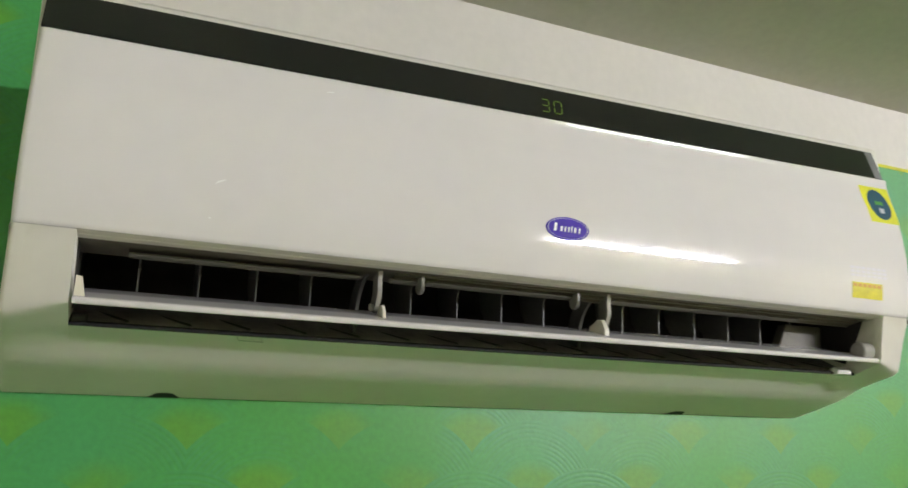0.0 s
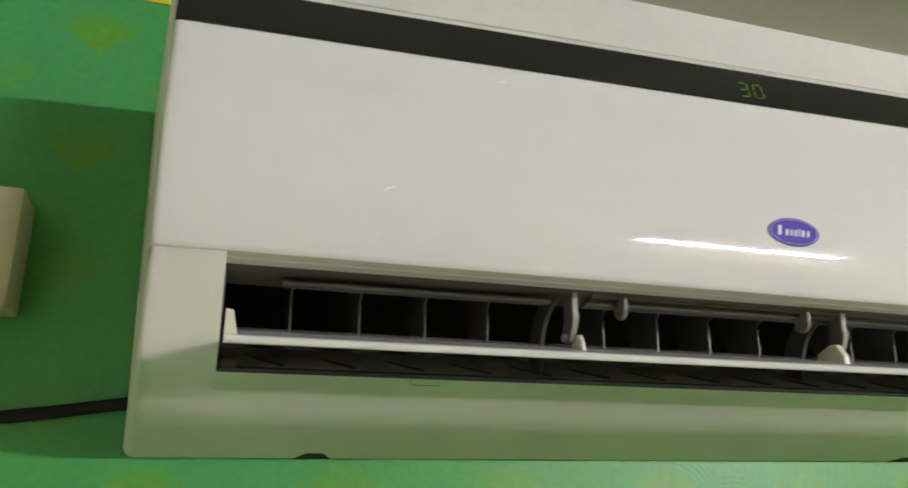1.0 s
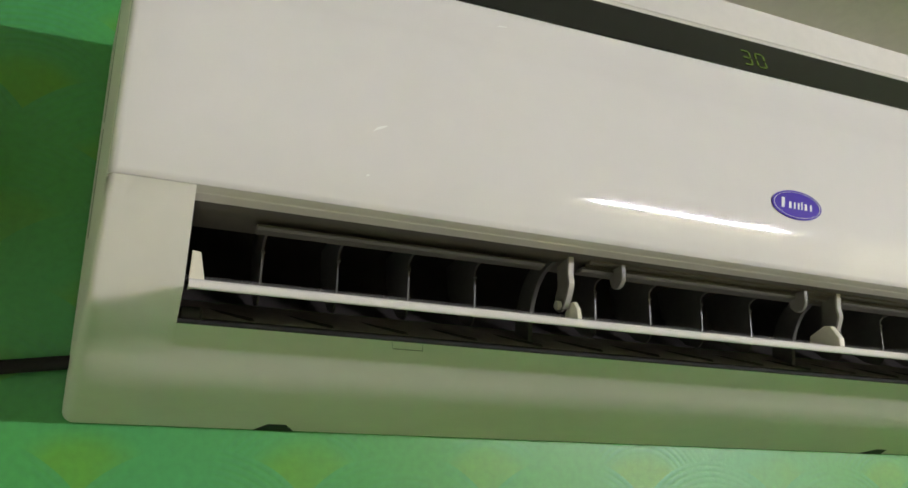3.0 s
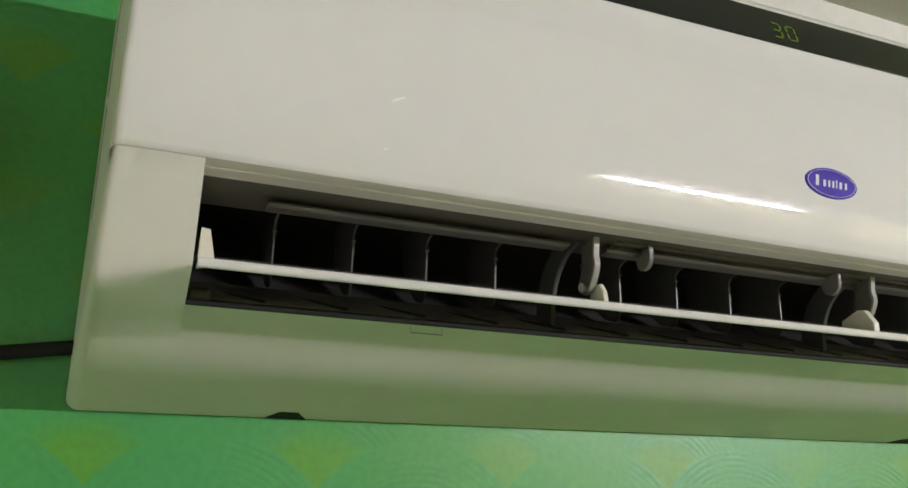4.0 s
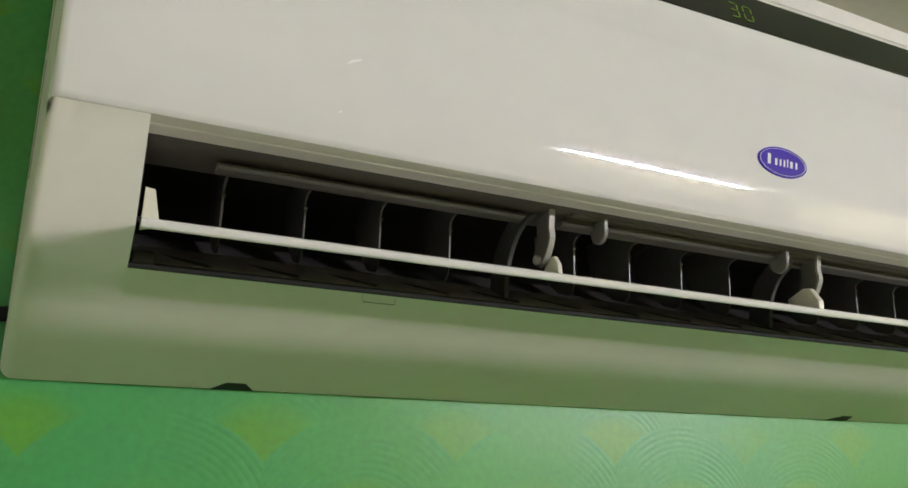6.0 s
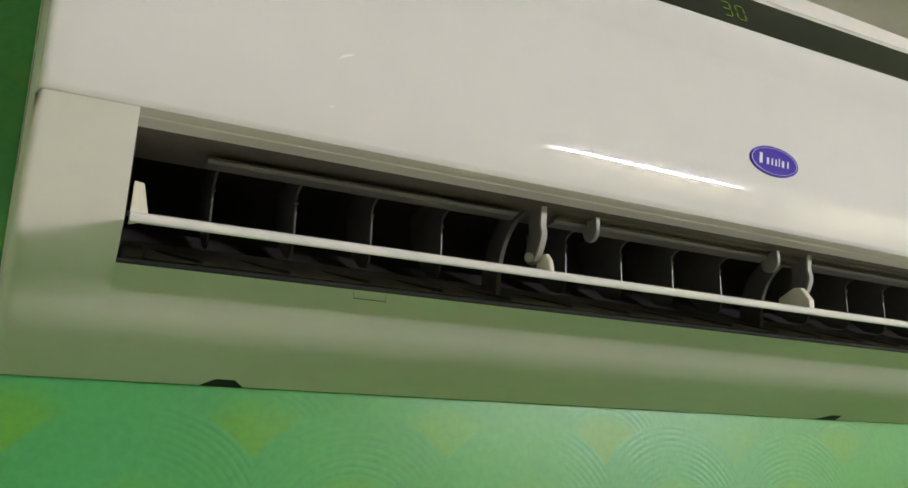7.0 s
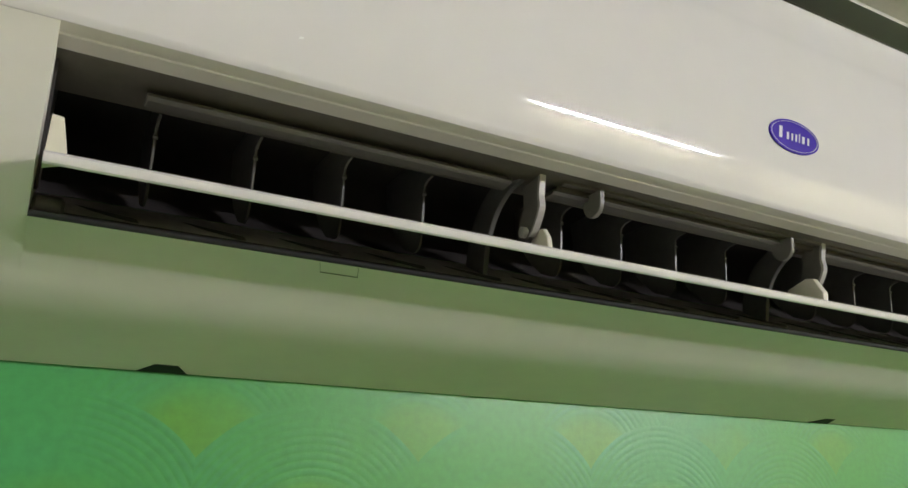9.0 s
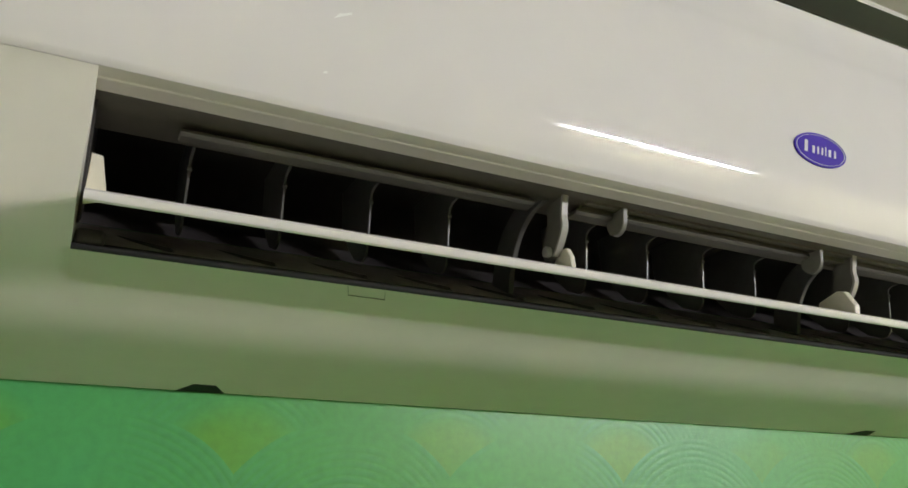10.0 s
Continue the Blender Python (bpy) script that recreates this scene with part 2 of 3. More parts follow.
def rod(bm, a, b, r, segs=16, bevel=0.0):
    a, b = Vector(a), Vector(b)
    turn = (b - a).to_track_quat("Z", "Y").to_matrix().to_4x4()
    L = (b - a).length
    prof = [(r, 0), (r, L)] if not bevel else [(r - bevel, 0), (r, bevel), (r, L - bevel), (r - bevel, L)]
    rings = [[Matrix.Translation(a) @ turn @ Vector((q * math.cos(2 * math.pi * i / segs), q * math.sin(2 * math.pi * i / segs), zz)) for i in range(segs)] for q, zz in prof]
    loft(bm, rings, True, True, True)


def arc(c, r, a0, a1, n):
    return [(c[0] + r * math.cos(radians(a0 + (a1 - a0) * i / n)), c[1] + r * math.sin(radians(a0 + (a1 - a0) * i / n))) for i in range(n + 1)]


def smooth_curve(pts, n):
    """A Catmull-Rom curve through pairs, n steps a span."""
    q = [Vector(p) for p in pts]
    q = [2 * q[0] - q[1], *q, 2 * q[-1] - q[-2]]
    out = []
    for i in range(1, len(q) - 2):
        for k in range(n):
            t = k / n
            a, b, c, d = q[i - 1:i + 3]
            out.append(0.5 * (2 * b + (c - a) * t + (2 * a - 5 * b + 4 * c - d) * t * t + (3 * b - a - 3 * c + d) * t ** 3))
    out.append(q[-2])
    return [tuple(p) for p in out]


# ---- the room ----
def wall(name, lo, hi, material, label, category="wall"):
    bm = bmesh.new()
    box(bm, lo, hi)
    return tagged(part(name, bm, material), label, category, kind="structure")


wall("wall_north", (X0 - 0.15, 0, -0.0), (X1 + 0.15, 0.15, GREEN_TOP), GREEN, "green wall with combed fan-patterned designer paint")
wall("frieze", (X0 - 0.15, -0.0, GREEN_TOP + 0.005), (X1 + 0.15, 0.15, CEILING), FRIEZE_PAINT, "white painted frieze strip above the green wall", "frieze")
wall("trim", (X0, -0.0012, GREEN_TOP), (X1, 0.15, GREEN_TOP + 0.005), YELLOW_LINE, "thin yellow border line between green and white paint", "trim")
wall("wall_south", (X0 - 0.15, Y1 - 0.15, 0), (X1 + 0.15, Y1, CEILING - SLOPE * Y1), CREAM_WALL, "plain cream wall opposite the air conditioner")
# out of view; close and white to bounce light onto the unit's left
wall("wall_west", (X0 - 0.15, Y1, 0), (X0, 0, CEILING - SLOPE * Y1), BOUNCE_WALL, "unseen side wall, whitened to throw light on the unit's left")
wall("wall_east", (X1, Y1, 0), (X1 + 0.15, 0, CEILING - SLOPE * Y1), CREAM_WALL, "plain cream side wall")
wall("floor", (X0 - 0.15, Y1 - 0.15, -0.15), (X1 + 0.15, 0.15, 0), FLOOR_TILE, "plain brown stone floor", "floor")
bm = bmesh.new()
loft(bm, [[Vector((x, 0.15, CEILING - 0.15 * SLOPE)), Vector((x, Y1 - 0.15, CEILING - SLOPE * (Y1 - 0.15))), Vector((x, Y1 - 0.15, CEILING + 0.15 - SLOPE * (Y1 - 0.15))), Vector((x, 0.15, CEILING + 0.15))]
          for x in (X0 - 0.15, X1 + 0.15)], True, True, True)
tagged(part("ceiling", bm, CEILING_PAINT), "off-white painted sloping ceiling", "ceiling", kind="structure")


def tube_light(x0, x1, y, z):
    t = thing("tube_light", ((x0 + x1) / 2, Y1, z), "lit white fluorescent tube on a white steel batten", "lamp")
    bm = bmesh.new()
    box(bm, (x0 - 0.03, Y1, z - 0.025), (x1 + 0.03, Y1 + 0.035, z + 0.025), 0.004)
    part("batten", bm, STEEL_WHITE, t)
    for a, b in ((x0 - 0.03, x0 - 0.012), (x1 + 0.012, x1 + 0.03)):
        bm = bmesh.new()
        box(bm, (a, Y1 + 0.035, z - 0.018), (b, y + 0.016, z + 0.018), 0.004)
        part("lamp_holder", bm, STEEL_WHITE, t)
    bm = bmesh.new()
    rod(bm, (x0, y, z), (x1, y, z), 0.0130, 20)
    part("glass_tube", bm, TUBE, t, "glowing glass tube", 40)
    for a, b in ((x0 - 0.012, x0), (x1, x1 + 0.012)):
        bm = bmesh.new()
        rod(bm, (a, y, z), (b, y, z), 0.0165, 20)
        part("end_cap", bm, STEEL_WHITE, t)


tube_light(2.63, 4.15, -3.95, TUBE_Z)

# ---- the air conditioner ----
ac = thing("air_conditioner", (MID, 0, BASE), "white wall-mounted split air conditioner with open louvre and black display band", "air conditioner")

PANEL = smooth_curve([(0.1945, 0.1147), (0.1969, 0.1234), (0.1984, 0.1313), (0.1996, 0.1402), (0.2002, 0.1531), (0.1999, 0.1798), (0.1972, 0.2085), (0.1926, 0.2343), (0.1890, 0.2471), (0.1860, 0.2590), (0.1842, 0.2675), (0.1834, 0.2740), (0.1838, 0.2783)], 5)


def panel_d(h):
    for (d0, h0), (d1, h1) in zip(PANEL, PANEL[1:]):
        if h0 <= h <= h1:
            return d0 + (d1 - d0) * (h - h0) / (h1 - h0)
    return PANEL[-1][0]


def mirror_x(x):
    return 2 * MID - x


# underside from the wall to the soft edge below the outlet
BELLY = smooth_curve([(0.001, 0.0), (0.020, 0.0046), (0.045, 0.0114), (0.075, 0.0196), (0.092, 0.0266), (0.103, 0.0331), (0.110, 0.0371)], 4)
CORE = [(0.1936, 0.1143), (0.1760, 0.1143), (0.1760, 0.2790), (0.1702, 0.3180), (0.1698, 0.3203), (0.1675, 0.3243), (0.1610, 0.3263), (0.146, 0.3238),
        (0.060, 0.3075), (0.001, 0.2965)]


OUTER = smooth_curve([(0.001, 0.0), (0.020, 0.0046), (0.045, 0.0114), (0.075, 0.0196), (0.092, 0.0258), (0.103, 0.0304), (0.110, 0.0334), (0.125, 0.0382), (0.141, 0.0425), (0.158, 0.0468),
                      (0.1690, 0.0508), (0.1742, 0.0580), (0.1815, 0.0810), (0.1932, 0.1140)], 3)
INNER = smooth_curve([(0.001, 0.0), (0.020, 0.0046), (0.045, 0.0114), (0.075, 0.0196), (0.092, 0.0266), (0.103, 0.0331), (0.110, 0.0371), (0.125, 0.0429), (0.141, 0.0471), (0.160, 0.0532),
                      (0.1795, 0.0594), (0.1845, 0.0634), (0.1872, 0.0820), (0.1934, 0.1140)], 3)


def cap_profile(s):
    """Outline of an end of the housing: its crease drops from the outlet (s = 1) to the outer edge (s = 0)."""
    e = s
    return [(a[0] + (b[0] - a[0]) * e, a[1] + (b[1] - a[1]) * e) for a, b in zip(OUTER, INNER)] + CORE


def front_x(h):
    return FRONT_L - 0.0150 * max(0.0, h - 0.115)


def side_x(d, h):
    """The unit's side: it leans out towards the top and in towards the front."""
    rear = 0.0095 - 0.0210 * h
    return rear + (front_x(h) - rear) * d / 0.1905


def inset(ring, by):
    out, n = [], len(ring)
    for i, p in enumerate(ring):
        a, b = Vector(ring[max(i - 1, 0)]), Vector(ring[min(i + 1, n - 1)])
        t = (b - a)
        t = t.normalized() if t.length else Vector((1, 0))
        out.append((max(0.001, p[0] - t.y * by[i]), p[1] + t.x * by[i]))
    return out


def housing_end(bm, flip):
    f = mirror_x if flip else (lambda v: v)
    base = cap_profile(0.0)
    n = len(OUTER)
    radius = [0.0085 - 0.0040 * i / n for i in range(n)] + [0.003] * len(CORE)
    rings = []
    for k in range(7):
        a = radians(15 * k)
        small = inset(base, [r * (1 - math.sin(a)) for r in radius])
        rings.append([P(f(side_x(d, h) + r * (1 - math.cos(a))), *q) for (d, h), q, r in zip(base, small, radius)])
    for k in range(1, 9):
        s = k / 8
        rings.append([P(f(side_x(d, h) + r + (OPEN_L - side_x(d, h) - r) * s), d, h) for (d, h), r in zip(cap_profile(s), radius)])
    loft(bm, rings, True, True, True)


bm = bmesh.new()
housing_end(bm, False)
housing_end(bm, True)
lower = BELLY + [(0.1140, 0.0394), (0.1175, 0.0407), (0.1225, 0.0424), (0.128, 0.0442), (0.138, 0.0464), (0.1445, 0.0478), (0.1462, 0.0482)]
loft(bm, [[P(x, d, h) for d, h in lower] for x in np.linspace(OPEN_L, OPEN_R, 25)])
upper = [(0.1680, 0.1150), (0.1738, 0.1122), (0.1752, 0.1118), (0.1768, 0.1121), (0.1850, 0.1125), (0.1856, 0.1119), (0.1868, 0.1121), (0.1874, 0.1127), (0.1900, 0.1131), (0.1936, 0.1143)] + CORE[1:]
loft(bm, [[P(x, d, h) for d, h in upper] for x in (OPEN_L, OPEN_R)])
housing = part("housing", bm, BODY_PLASTIC, ac, "white satin plastic housing", 32)

# front panel, a thin shell with rounded rim
bm = bmesh.new()
rings = []
back = [(d - 0.007, h) for d, h in reversed(PANEL)]
rings_spec = [(0.0, 0.0045), (0.0008, 0.0023), (0.0024, 0.0007), (0.0050, 0.0)]
xs = [(FRONT_L + 0.0005 + dx, sh) for dx, sh in rings_spec] + [(x, 0.0) for x in np.linspace(0.06, 0.924, 24)] + [(FRONT_R - 0.0005 - dx, sh) for dx, sh in reversed(rings_spec)]
for x, sh in xs:
    face = [(d - sh, h) for d, h in PANEL]
    face[0] = (face[0][0] - 0.0012, face[0][1])
    face[-1] = (face[-1][0] - 0.0010, face[-1][1] + 0.0006)
    lean = -1 if x < 0.05 else 1 if x > 0.93 else 0
    rings.append([P(x + lean * (FRONT_L - front_x(h)), d, h) for d, h in face + back])
loft(bm, rings, True, True, True)
panel = part("front_panel", bm, WHITE_PLASTIC, ac, "glossy white curved front panel", 40)

# black display band, with a smoky end
bm = bmesh.new()
band = [(0.1760, 0.2796), (0.1824, 0.2796), (0.1828, 0.2803), (0.1712, 0.3170), (0.1706, 0.3177), (0.1660, 0.3177)]
loft(bm, [[P(x, d, h) for d, h in band] for x in (FRONT_L - 0.0012, 0.939)], True, True, True)
band_ob = part("display_band", bm, BLACK_GLOSS, ac, "glossy black display band")
bm = bmesh.new()
loft(bm, [[P(0.9392, d, h) for d, h in band], [P(0.952, d, h) for d, h in band], [P(FRONT_R + 0.0012, d - 0.006, h) for d, h in band]], True, True, True)
part("band_end", bm, SMOKE, ac, "smoky translucent end cap")


def band_d(h):
    return 0.1828 + (0.1712 - 0.1828) * (h - 0.2803) / (0.3170 - 0.2803)


def digit(x, h, w, tall, on):
    """Seven-segment digit with thin slanting bars."""
    bm = bmesh.new()
    t, hw, hh = 0.0012, w / 2, tall / 2
    segs = {"a": (-hw, hw, hh, hh), "g": (-hw, hw, 0, 0), "d": (-hw, hw, -hh, -hh), "b": (hw, hw, 0, hh), "c": (hw, hw, -hh, 0), "f": (-hw, -hw, 0, hh), "e": (-hw, -hw, -hh, 0)}
    for k in on:
        x0, x1, z0, z1 = segs[k]
        g = 0.0010
        if z0 == z1:
            pts = [(x0 + g, z0 - t / 2), (x1 - g, z0 - t / 2), (x1 - g, z0 + t / 2), (x0 + g, z0 + t / 2)]
        else:
            pts = [(x0 - t / 2, z0 + g), (x0 + t / 2, z0 + g), (x0 + t / 2, z1 - g), (x0 - t / 2, z1 - g)]
        lo = [bm.verts.new(P(x + a + 0.08 * b, band_d(h + b) + 0.0002, h + b)) for a, b in pts]
        hi = [bm.verts.new(P(x + a + 0.08 * b, band_d(h + b) + 0.0006, h + b)) for a, b in pts]
        bm.faces.new(hi)
        for i in range(4):
            bm.faces.new((lo[i], lo[(i + 1) % 4], hi[(i + 1) % 4], hi[i]))
    part("display_digit", bm, LED, band_ob, "glowing green seven-segment digit")


digit(0.4763, 0.2948, 0.0085, 0.0150, "abgcd")
digit(0.4908, 0.2948, 0.0085, 0.0150, "abcdef")


def on_panel(bm, outline, proud, sink=0.0004):
    """Lays a flat outline of (x, h) pairs on the curved front panel."""
    top = [bm.verts.new(P(x, panel_d(h) + proud, h)) for x, h in outline]
    low = [bm.verts.new(P(x, panel_d(h) - sink, h)) for x, h in outline]
    bm.faces.new(top)
    n = len(outline)
    for i in range(n):
        bm.faces.new((low[i], low[(i + 1) % n], top[(i + 1) % n], top[i]))


def ellipse(cx, ch, a, b, n=40):
    return [(cx + a * math.cos(2 * math.pi * i / n), ch + b * math.sin(2 * math.pi * i / n)) for i in range(n)]


def rect(x0, x1, h0, h1):
    return [(x0, h0), (x1, h0), (x1, h1), (x0, h1)]


# oval badge with a light rim line and a plain pale word-shaped row of bars
BX, BH = 0.4868, 0.1632
bm = bmesh.new()
on_panel(bm, ellipse(BX, BH, 0.0235, 0.0112), 0.0010)
badge = part("badge", bm, PURPLE, panel, "violet-blue oval enamel badge")
bm = bmesh.new()
for i in range(48):
    a0, a1 = 2 * math.pi * i / 48, 2 * math.pi * (i + 1) / 48
    q = [(BX + k * 0.0214 * math.cos(a), BH + k * 0.0096 * math.sin(a)) for a, k in ((a0, 1.03), (a1, 1.03), (a1, 1.012), (a0, 1.012))]
    on_panel(bm, q, 0.0012)
part("rim_line", bm, INK_WHITE, badge)
bm = bmesh.new()
for bx, bw, b0, b1 in ((-0.0122, 0.0034, -0.0032, 0.0046), (-0.0068, 0.0026, -0.0032, 0.0018), (-0.0033, 0.0018, -0.0032, 0.0018), (-0.0004, 0.0018, -0.0032, 0.0018),
                       (0.0022, 0.0012, -0.0032, 0.0030), (0.0046, 0.0028, -0.0032, 0.0018), (0.0086, 0.0020, -0.0032, 0.0018)):
    on_panel(bm, [(BX + 1.3 * (bx + k * bw * 0.62) + 0.0010 + 0.15 * q, BH + q) for k, q in ((0, b0), (1, b0), (1, b1), (0, b1))], 0.0012)
part("word_bars", bm, INK_WHITE, badge, "white plain bars in place of the maker's word")

def on_panel_rows(bm, rows, proud):
    """Lays rows of (h, x from, x to) on the panel, following its curve."""
    loft(bm, [[P(a, panel_d(h) + proud, h), P(b, panel_d(h) + proud, h), P(b, panel_d(h) - 0.0004, h), P(a, panel_d(h) - 0.0004, h)] for h, a, b in rows], True, True, True)


def rows_between(h0, a0, b0, h1, a1, b1, n=10):
    return [(h0 + (h1 - h0) * k / n, a0 + (a1 - a0) * k / n, b0 + (b1 - b0) * k / n) for k in range(n + 1)]


# stickers at the far end of the panel
bm = bmesh.new()
on_panel_rows(bm, rows_between(0.2215, 0.9095, 0.9560, 0.2670, 0.9055, 0.9545), 0.0003)
sticker = part("energy_sticker", bm, YELLOW, panel, "bright yellow square sticker with a dark teal oval")
bm = bmesh.new()
on_panel_rows(bm, [(0.2445 + 0.0190 * math.sin(t), 0.9310 - 0.0175 * math.cos(t) - 0.0018 * math.sin(t), 0.9310 + 0.0175 * math.cos(t) - 0.0018 * math.sin(t)) for t in np.linspace(-1.45, 1.45, 17)], 0.0006)
oval = part("oval", bm, TEAL_INK, sticker, "dark teal oval")
bm = bmesh.new()
on_panel_rows(bm, rows_between(0.2440, 0.9240, 0.9380, 0.2485, 0.9245, 0.9370, 3), 0.0009)
part("print_bar", bm, GREEN_INK, oval)
bm = bmesh.new()
on_panel_rows(bm, rows_between(0.2335, 0.9280, 0.9350, 0.2395, 0.9275, 0.9355, 3), 0.0009)
part("print_mark", bm, LILAC_INK, oval)
bm = bmesh.new()
on_panel_rows(bm, rows_between(0.1300, 0.8605, 0.9085, 0.1475, 0.8605, 0.9085, 6), 0.0003)
gold = part("rating_sticker", bm, GOLD_PAPER, panel, "small golden yellow sticker with orange print bars")
bm = bmesh.new()
for k in range(6):
    on_panel_rows(bm, rows_between(0.1425, 0.8622 + k * 0.0076, 0.8622 + k * 0.0076 + 0.0055, 0.1458, 0.8622 + k * 0.0076, 0.8622 + k * 0.0076 + 0.0055, 2), 0.0006)
part("print_bars", bm, RED_INK, gold)
bm = bmesh.new()
for row in range(3):
    for k in range(7):
        on_panel(bm, rect(0.8595 + k * 0.0085, 0.8595 + k * 0.0085 + 0.0066, 0.1535 + row * 0.0044, 0.1562 + row * 0.0044), 0.0003)
part("film_print", bm, LILAC_INK, panel, "pale lilac printed film label")

# scuffs on the panel
for sx, sh, L, rise in ((0.1640, 0.1615, 0.0085, 0.0045), (0.1615, 0.1328, 0.0022, 0.0005), (0.2515, 0.2642, 0.0070, 0.0010)):
    bm = bmesh.new()
    on_panel(bm, [(sx, sh), (sx + L, sh + rise), (sx + L * 0.98, sh + rise + 0.0008), (sx + L * 0.3, sh + rise * 0.5 + 0.0009)], 0.0003)
    part("scuff_mark", bm, SCUFF, panel, "small pale scuff mark")

# air duct behind the outlet
PITCH, FIRST = 0.0482, 0.1174           # the upright vanes
STRUTS = (0.3084, 0.5490)
bm = bmesh.new()
loft(bm, [[P(x, d, h) for d, h in ((0.1462, 0.0482), (0.1474, 0.0488), (0.1476, 0.0500), (0.1472, 0.0508))] for x in (OPEN_L, OPEN_R)])
part("outlet_rim", bm, RUBBER, ac, "dull dark rim strip along the outlet", 60)
bm = bmesh.new()
loft(bm, [[P(x, d, h) for d, h in ((0.1472, 0.0508), (0.1462, 0.0506), (0.1456, 0.0512), (0.1440, 0.0526))] for x in (OPEN_L, OPEN_R)])
part("rim_groove", bm, RUBBER, ac, "black groove behind the outlet's rim")
bm = bmesh.new()
loft(bm, [[P(x, d, h) for d, h in smooth_curve([(0.1440, 0.0526), (0.136, 0.0554), (0.118, 0.0625), (0.098, 0.0720)], 4)] for x in (OPEN_L, OPEN_R)])
part("duct_floor", bm, FLOOR_DARK, ac, "dusty duct floor, its colour lightened to look lit", 60)
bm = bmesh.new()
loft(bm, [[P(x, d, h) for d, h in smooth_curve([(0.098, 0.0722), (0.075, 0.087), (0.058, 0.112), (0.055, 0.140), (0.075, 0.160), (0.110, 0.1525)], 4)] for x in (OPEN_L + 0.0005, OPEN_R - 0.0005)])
part("duct", bm, DUCT_DARK, ac, "air duct, its colour darkened to near black for shade", 60)
bm = bmesh.new()
loft(bm, [[P(x, d, h) for d, h in ((0.110, 0.152), (0.128, 0.125), (0.1395, 0.1098), (0.1425, 0.1068), (0.1720, 0.1122), (0.1742, 0.1125))] for x in (OPEN_L, OPEN_R)])
part("duct_ceiling", bm, OLIVE_PLASTIC, ac, "dull grey duct ceiling", 60)
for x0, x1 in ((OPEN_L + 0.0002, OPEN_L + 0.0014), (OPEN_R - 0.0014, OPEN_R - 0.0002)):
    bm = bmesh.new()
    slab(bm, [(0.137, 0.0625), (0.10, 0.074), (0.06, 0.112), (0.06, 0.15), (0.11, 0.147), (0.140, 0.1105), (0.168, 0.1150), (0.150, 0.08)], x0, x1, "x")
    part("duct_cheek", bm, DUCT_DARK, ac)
# dark wedges on the duct floor, shaped to imitate the vanes' shadows
for i in range(17):
    x = OPEN_L + 0.012 + i * PITCH
    bm = bmesh.new()
    rows = []
    for k in range(6):
        d = 0.139 - 0.034 * k / 5
        fh = 0.0520 + (0.1466 - d) * 0.34
        w = 0.0030 + 0.0020 * math.sin(math.pi * k / 5)
        rows.append([P(x + 0.030 * (1 - k / 5) - w, d, fh - 0.002), P(x + 0.030 * (1 - k / 5), d, fh + 0.0016), P(x + 0.030 * (1 - k / 5) + w, d, fh - 0.002)])
    loft(bm, rows, True, True, True)
    part("vane_shadow_wedge", bm, DUCT_DARK, ac)
bm = bmesh.new()
rod(bm, P(OPEN_L + 0.0008, 0.1440, 0.0545), P(OPEN_L + 0.013, 0.1440, 0.0545), 0.0042, 18, 0.0014)
part("pivot_plug", bm, DUCT_DARK, ac, "black rubber pivot plug", 40)

# upright air vanes
bm = bmesh.new()
vane_shape = [(0.1480, 0.1075), (0.1425, 0.1062), (0.1396, 0.1030), (0.1386, 0.0985), (0.1380, 0.0740)] + arc((0.1310, 0.0722), 0.0070, 0, -100, 6) + [(0.118, 0.0690), (0.104, 0.080), (0.090, 0.096), (0.086, 0.118), (0.118, 0.121)]
slab(bm, vane_shape, -0.0006, 0.0006, "x")
vane_me = finish(bm, "vane")
vane_me.materials.append(VANE_PLASTIC)
bm = bmesh.new()
slab(bm, [(0.1391, 0.1030), (0.1379, 0.1030), (0.1375, 0.0735), (0.1386, 0.0735)], -0.00055, 0.00055, "x")
slab(bm, [(0.1480, 0.1070), (0.1424, 0.1060), (0.1386, 0.1035), (0.1396, 0.1028), (0.1430, 0.1050), (0.1486, 0.1060)], -0.0007, 0.0007, "x")
rod(bm, P(-0.0012, 0.1386, 0.0980), P(0.0012, 0.1386, 0.0980), 0.0011, 10)
edge_me = finish(bm, "vane_edge")
edge_me.materials.append(VANE_EDGE)
for i in range(15):
    if i in (4, 9):
        continue
    v = new("vane", vane_me)
    v.parent, v.matrix_parent_inverse = ac, ac.matrix_basis.inverted()
    v.matrix_basis = Matrix.Translation((FIRST + PITCH * i, 0.0125, 0.0030))
    e = new("edge", edge_me)
    e.parent = v

